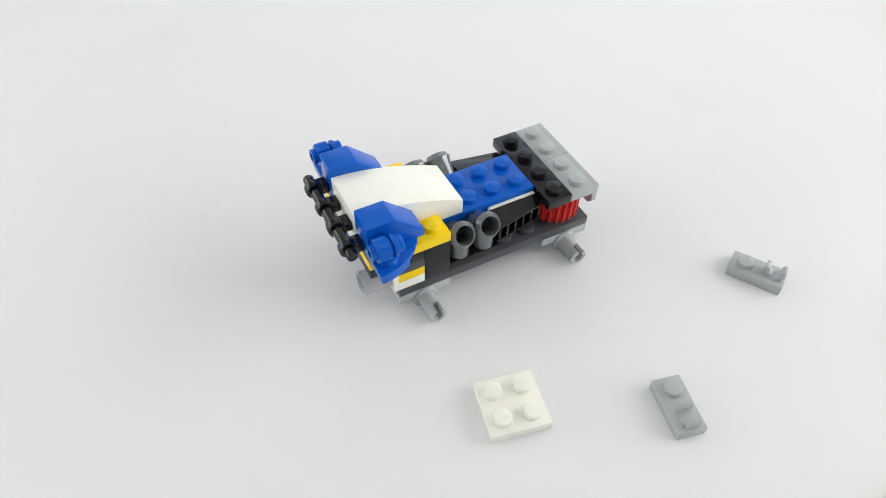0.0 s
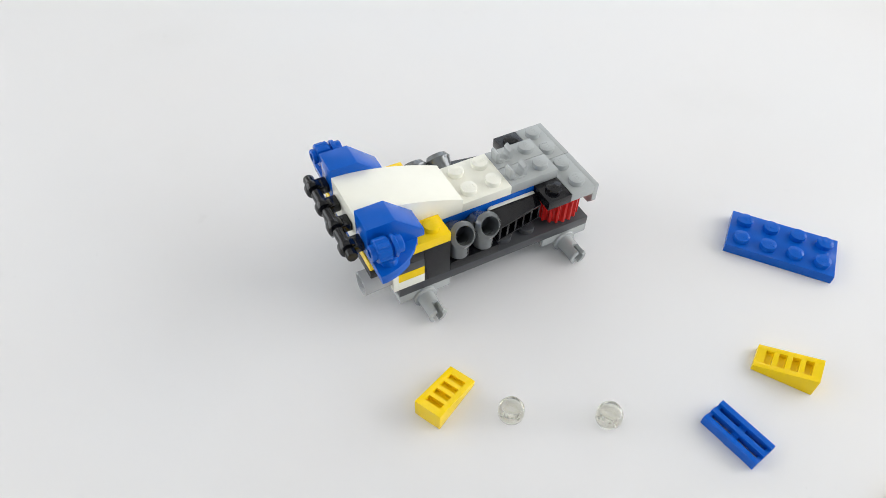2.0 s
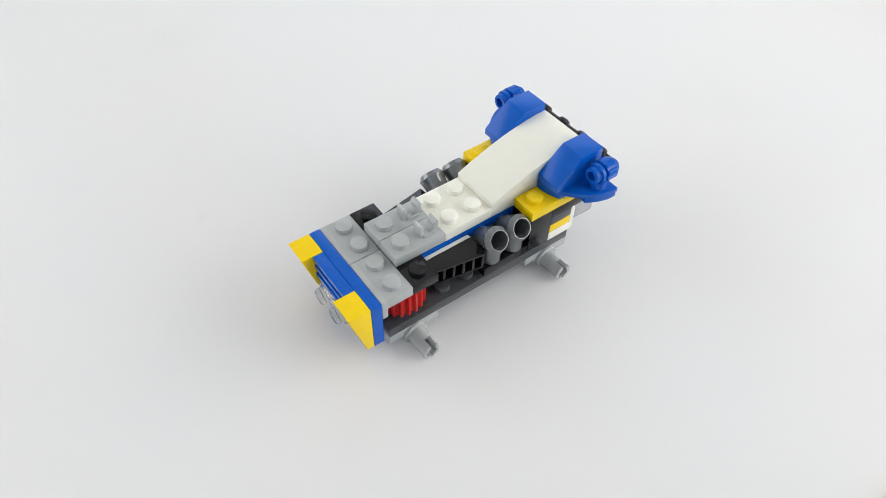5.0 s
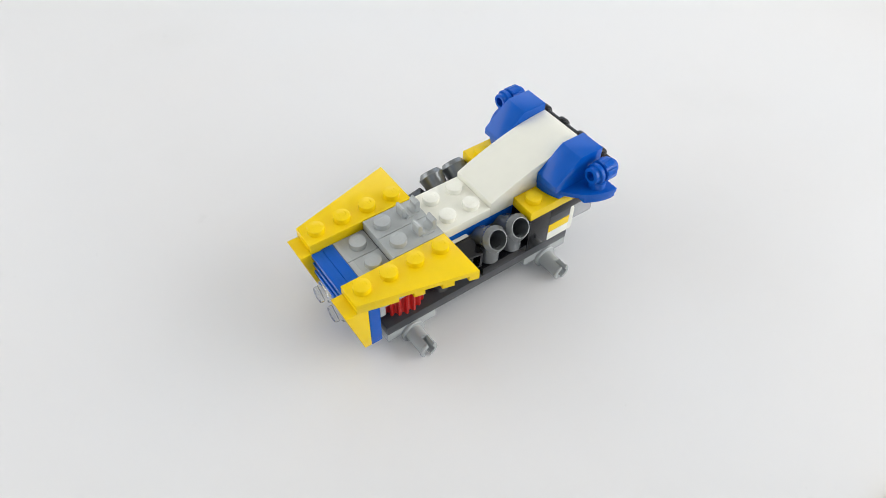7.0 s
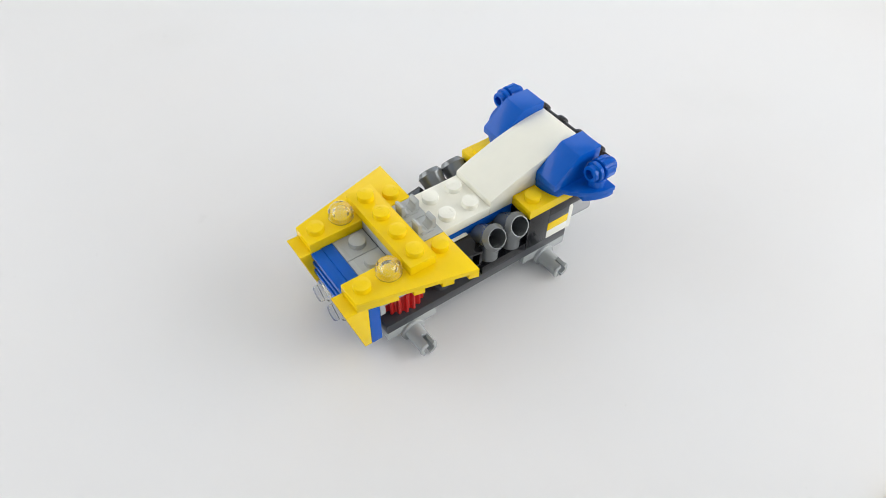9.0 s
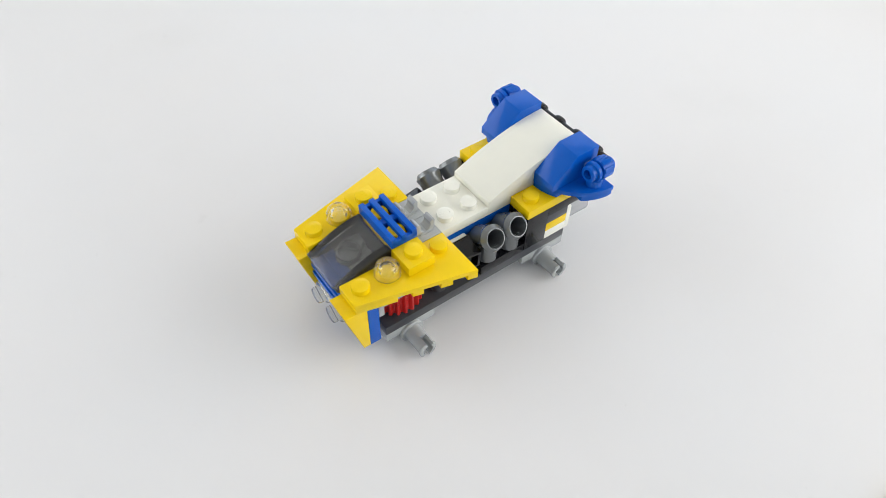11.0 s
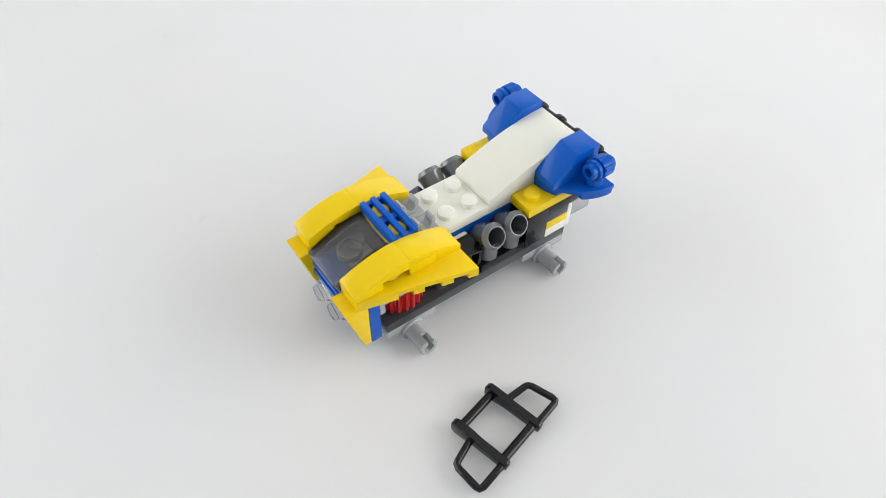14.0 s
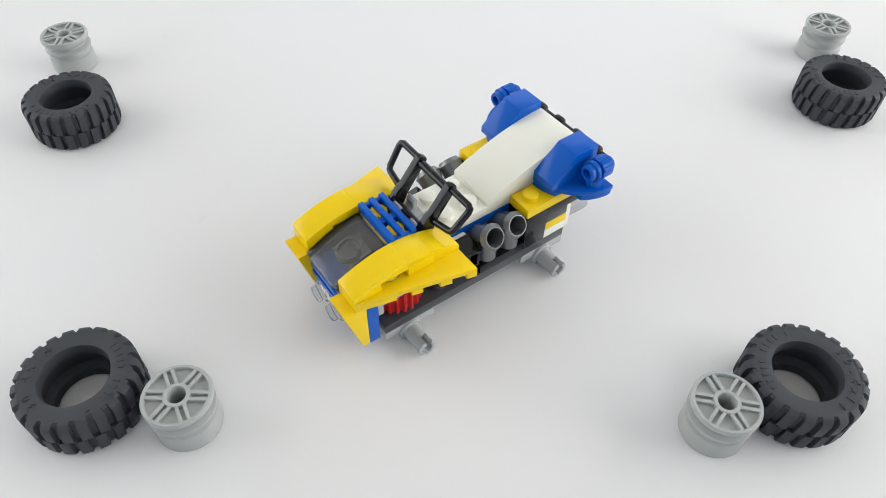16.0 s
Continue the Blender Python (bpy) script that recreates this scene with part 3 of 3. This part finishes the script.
def fixed(x, y, z, cols=None):
    """A place on the car, in studs; cols: where the piece's x and z axes point."""
    m = Matrix.Translation((x * U, y * U, (z - G) * U))
    if cols:
        a, c = Vector(cols[0]), Vector(cols[1])
        b = c.cross(a)
        m = m @ Matrix((a, b, c)).transposed().to_4x4()
    return m


def held(ob, poses):
    """Rows from poses (beat, matrix): each is held until shortly before the next."""
    rows = []
    for (k, m), (k2, m2) in zip(poses, poses[1:]):
        rows.append((beat(k), m))
        q, q2 = m.to_quaternion(), m2.to_quaternion()
        angle = q.rotation_difference(q2).angle
        n = max(1, math.ceil(math.degrees(min(angle, 2 * math.pi - angle)) / 75))
        stop = beat(k2) - n / FPS
        if stop > beat(k):
            rows.append((stop, m))
        for j in range(1, n):
            s = j / n
            rows.append((beat(k2) - (n - j) / FPS, Matrix.LocRotScale(m.translation.lerp(m2.translation, s) + Vector((0, 0, 3 * U)), q.slerp(q2, s), None)))
    rows.append((beat(poses[-1][0]), poses[-1][1]))
    if rows[-1][0] < 16.0:
        rows.append((16.0, poses[-1][1]))
    clean = []
    for t, m in rows:
        if not clean or frame(t) > frame(clean[-1][0]):
            clean.append((t, m))
    walk(ob, clean)


def carry(ob, way, join=None, place=None, lean=Matrix.Identity(4)):
    """way: (beat, x, y, turn) on the table; between given beats it goes evenly. join: the beat at which it is put on the car. lean: how it lies."""
    poses = []
    (k0, *first) = way[0]
    if k0 > 0:
        poses.append((-1, on_table(*first) @ lean))
    for (ka, *a), (kb, *b) in zip(way, way[1:]):
        for k in range(ka, kb):
            s = (k - ka) / (kb - ka)
            poses.append((k, on_table(*[p + (q - p) * s for p, q in zip(a, b)]) @ lean))
    last = way[-1]
    poses.append((last[0], on_table(*last[1:]) @ lean))
    if join is not None:
        if last[0] < join - 1:      # one more step the same way
            prev = way[-2]
            span = last[0] - prev[0]
            poses.append((join - 1, on_table(*[q + (q - p) / span * (join - 1 - last[0]) for p, q in zip(prev[1:], last[1:])]) @ lean))
        ks = [join] + [r[0] for r in CAR if r[0] > join]
        poses += [(k, car_pose(k) @ place) for k in ks]
    held(ob, poses)


X, Y, Z = (1, 0, 0), (0, 1, 0), (0, 0, 1)
BACK = (-1, 0, 0)


def motions():
    held(toy_car, [(k, car_pose(k)) for k, *_ in CAR])
    carry(white_plate, [(-1, 2.32, 11.193, 16.8), (1, 3.131, 13.667, 0.8)], 3, fixed(-4, 0, 0.004))
    carry(clip_near, [(-1, 7.711, 11.284, -75.2), (1, 7.512, 14.214, -62.9)], 3, fixed(-2, -0.5, 0.004, (BACK, Z)))
    carry(clip_far, [(-1, 11.862, 17.018, -29.9), (1, 9.994, 18.73, -32.5)], 3, fixed(-2, 0.5, 0.004, (BACK, Z)))

    carry(blue_plate, [(3, 19.5, 14.0, -38), (5, 14.897, 17.024, -30.2), (7, 13.18, 18.395, -23), (9, 10.389, 19.104, -17.5)], 11, fixed(0.2, 0, -1, (Y, X)))
    carry(slope_right, [(3, 17.0, 8.6, -20), (5, 13.222, 11.276, -24.9), (7, 11.674, 12.823, -29), (9, 9.932, 14.471, -17.3)], 11, fixed(0.604, -1.5, -1, (Z, X)))
    carry(slope_left, [(3, -1.6, 6.0, 230), (5, -0.751, 9.281, 232.4), (7, 0.174, 11.499, 235.4), (9, 0.742, 12.828, 193.2)], 11, fixed(0.604, 1.5, -1, (Z, X)))
    carry(round_a, [(3, 1.7, 5.6, 0), (5, 2.05, 9.2, 0), (7, 2.3, 11.0, 0), (9, 2.95, 12.6, 0)], 11, fixed(0.604, 0.5, -1.5, (Y, X)))
    carry(round_b, [(3, 6.2, 5.4, 0), (5, 5.78, 8.8, 0), (7, 5.44, 10.9, 0), (9, 5.55, 13.6, 0)], 11, fixed(0.604, -0.5, -1.5, (Y, X)))
    carry(tile_a, [(3, 10.5, 5.2, -53), (5, 9.739, 8.346, -52.8), (7, 9.398, 10.355, -52), (9, 8.228, 12.666, -64.7)], 11, fixed(0.604, 0, -0.5, (Y, X)))

    carry(wedge_left, [(19, -21.5, 15.0, 24), (23, -12.824, 15.638, 20.3), (25, -10.386, 15.873, 18.8)], 27, fixed(-1, 1.5, 0.004))
    carry(wedge_right, [(19, -15.0, 5.0, 52), (23, -9.484, 9.831, 45.2), (25, -7.687, 11.136, 39.7)], 27, fixed(-1, -1.5, 0.004))

    carry(long_plate, [(27, -11.8, 4.2, 60), (29, -10.424, 8.569, 56.2), (31, -9.42, 10.717, 49.7), (33, -8.065, 13.133, 47.4)], 35, fixed(-1.5, 0, 0.408, (Y, Z)))
    carry(dome_far, [(27, -19.5, 16.4, 0), (29, -15.84, 17.2, 0), (31, -14.5, 17.6, 0), (33, -13.08, 18.75, 0)], 35, fixed(-0.5, -1.5, 0.408))
    carry(dome_near, [(27, -17.2, 12.6, 0), (29, -14.08, 14.0, 0), (31, -12.88, 15.1, 0), (33, -11.63, 15.9, 0)], 35, fixed(-0.5, 1.5, 0.408))

    carry(tile_b, [(35, 10.6, 4.0, -57), (36, 8.55, 8.36, -55), (41, 4.4, 12.9, -46)], 42, fixed(-1.5, 0, 0.812, (Y, Z)))
    carry(windscreen, [(35, 24.0, 14.2, 5), (36, 14.85, 14.75, 5), (41, 8.4, 15.6, 0)], 42, fixed(0, 0, 0.006))

    ends = [(-2, 1.5, 1), (-2, -1.5, 1), (0, -1.5, -1), (0, 1.5, -1)]
    ways = [[(43, 23.0, 20.4, -5), (45, 15.51, 19.46, -4.5), (47, 11.81, 19.21, -3), (49, 8.84, 18.9, -0.5)],
            [(43, 18.2, 13.2, 160), (45, 13.91, 14.01, 160.7), (47, 10.94, 14.97, 158.9), (49, 8.46, 16.33, 172.6)],
            [(43, 14.6, 7.6, 130), (45, 12.05, 10.07, 130), (47, 10.15, 12.17, 135.7), (49, 8.19, 13.83, 162)],
            [(43, 9.4, 5.4, -80), (45, 8.34, 8.98, -79.3), (47, 7.36, 10.95, -73), (49, 5.77, 12.96, -45.8)]]
    # a loose curved slope rests on the edge of its thick half and the tip of its hollow half
    tipped = Matrix.Translation((0, 0, 0.004 * U)) @ Matrix.Rotation(radians(17.4), 4, "Y")
    for ob, way, (x, y, s) in zip(curves, ways, ends):
        carry(ob, way, 51, fixed(x, y, 0.408, ((s, 0, 0), Z)), tipped)

    carry(roll_frame, [(51, 2.3, 4.5, 70), (53, 1.56, 7.82, 64), (55, 1.82, 10.42, 50), (57, 1.89, 12.74, 47)], 59, ROLL)

    for ob, turn, a, b in zip(rims, (0, 50, 30, 30), [(-9.18, 8.37), (9.71, 8.83), (-20.46, 31.13), (20.87, 33.14)], [(-7.92, 10.48), (8.68, 10.64), (-18.54, 29.86), (19.24, 32.18)]):
        far = [p + (p - q) * 5 for p, q in zip(a, b)]
        carry(ob, [(59, *far, turn - 30), (61, *a, turn - 14), (63, *b, turn)])
    for ob, turn, a, b in zip(tyres, (205, 0, 120, 60), [(-12.44, 9.19), (12.51, 9.84), (-19.58, 27.07), (21.14, 29.75)], [(-11.24, 11.1), (11.5, 11.8), (-16.69, 25.12), (18.5, 27.72)]):
        far = [p + (p - q) * 5 for p, q in zip(a, b)]
        carry(ob, [(59, *far, turn - 40), (61, *a, turn - 18), (63, *b, turn)])


# the roll frame hangs with one rod in the clips and leans back
ROLL = fixed(-2.37, 0, 0.67, ((0, -1, 0), (0.79, 0, 0.61))) @ Matrix.Translation((0, -0.83 * U, -0.3 * U))

motions()
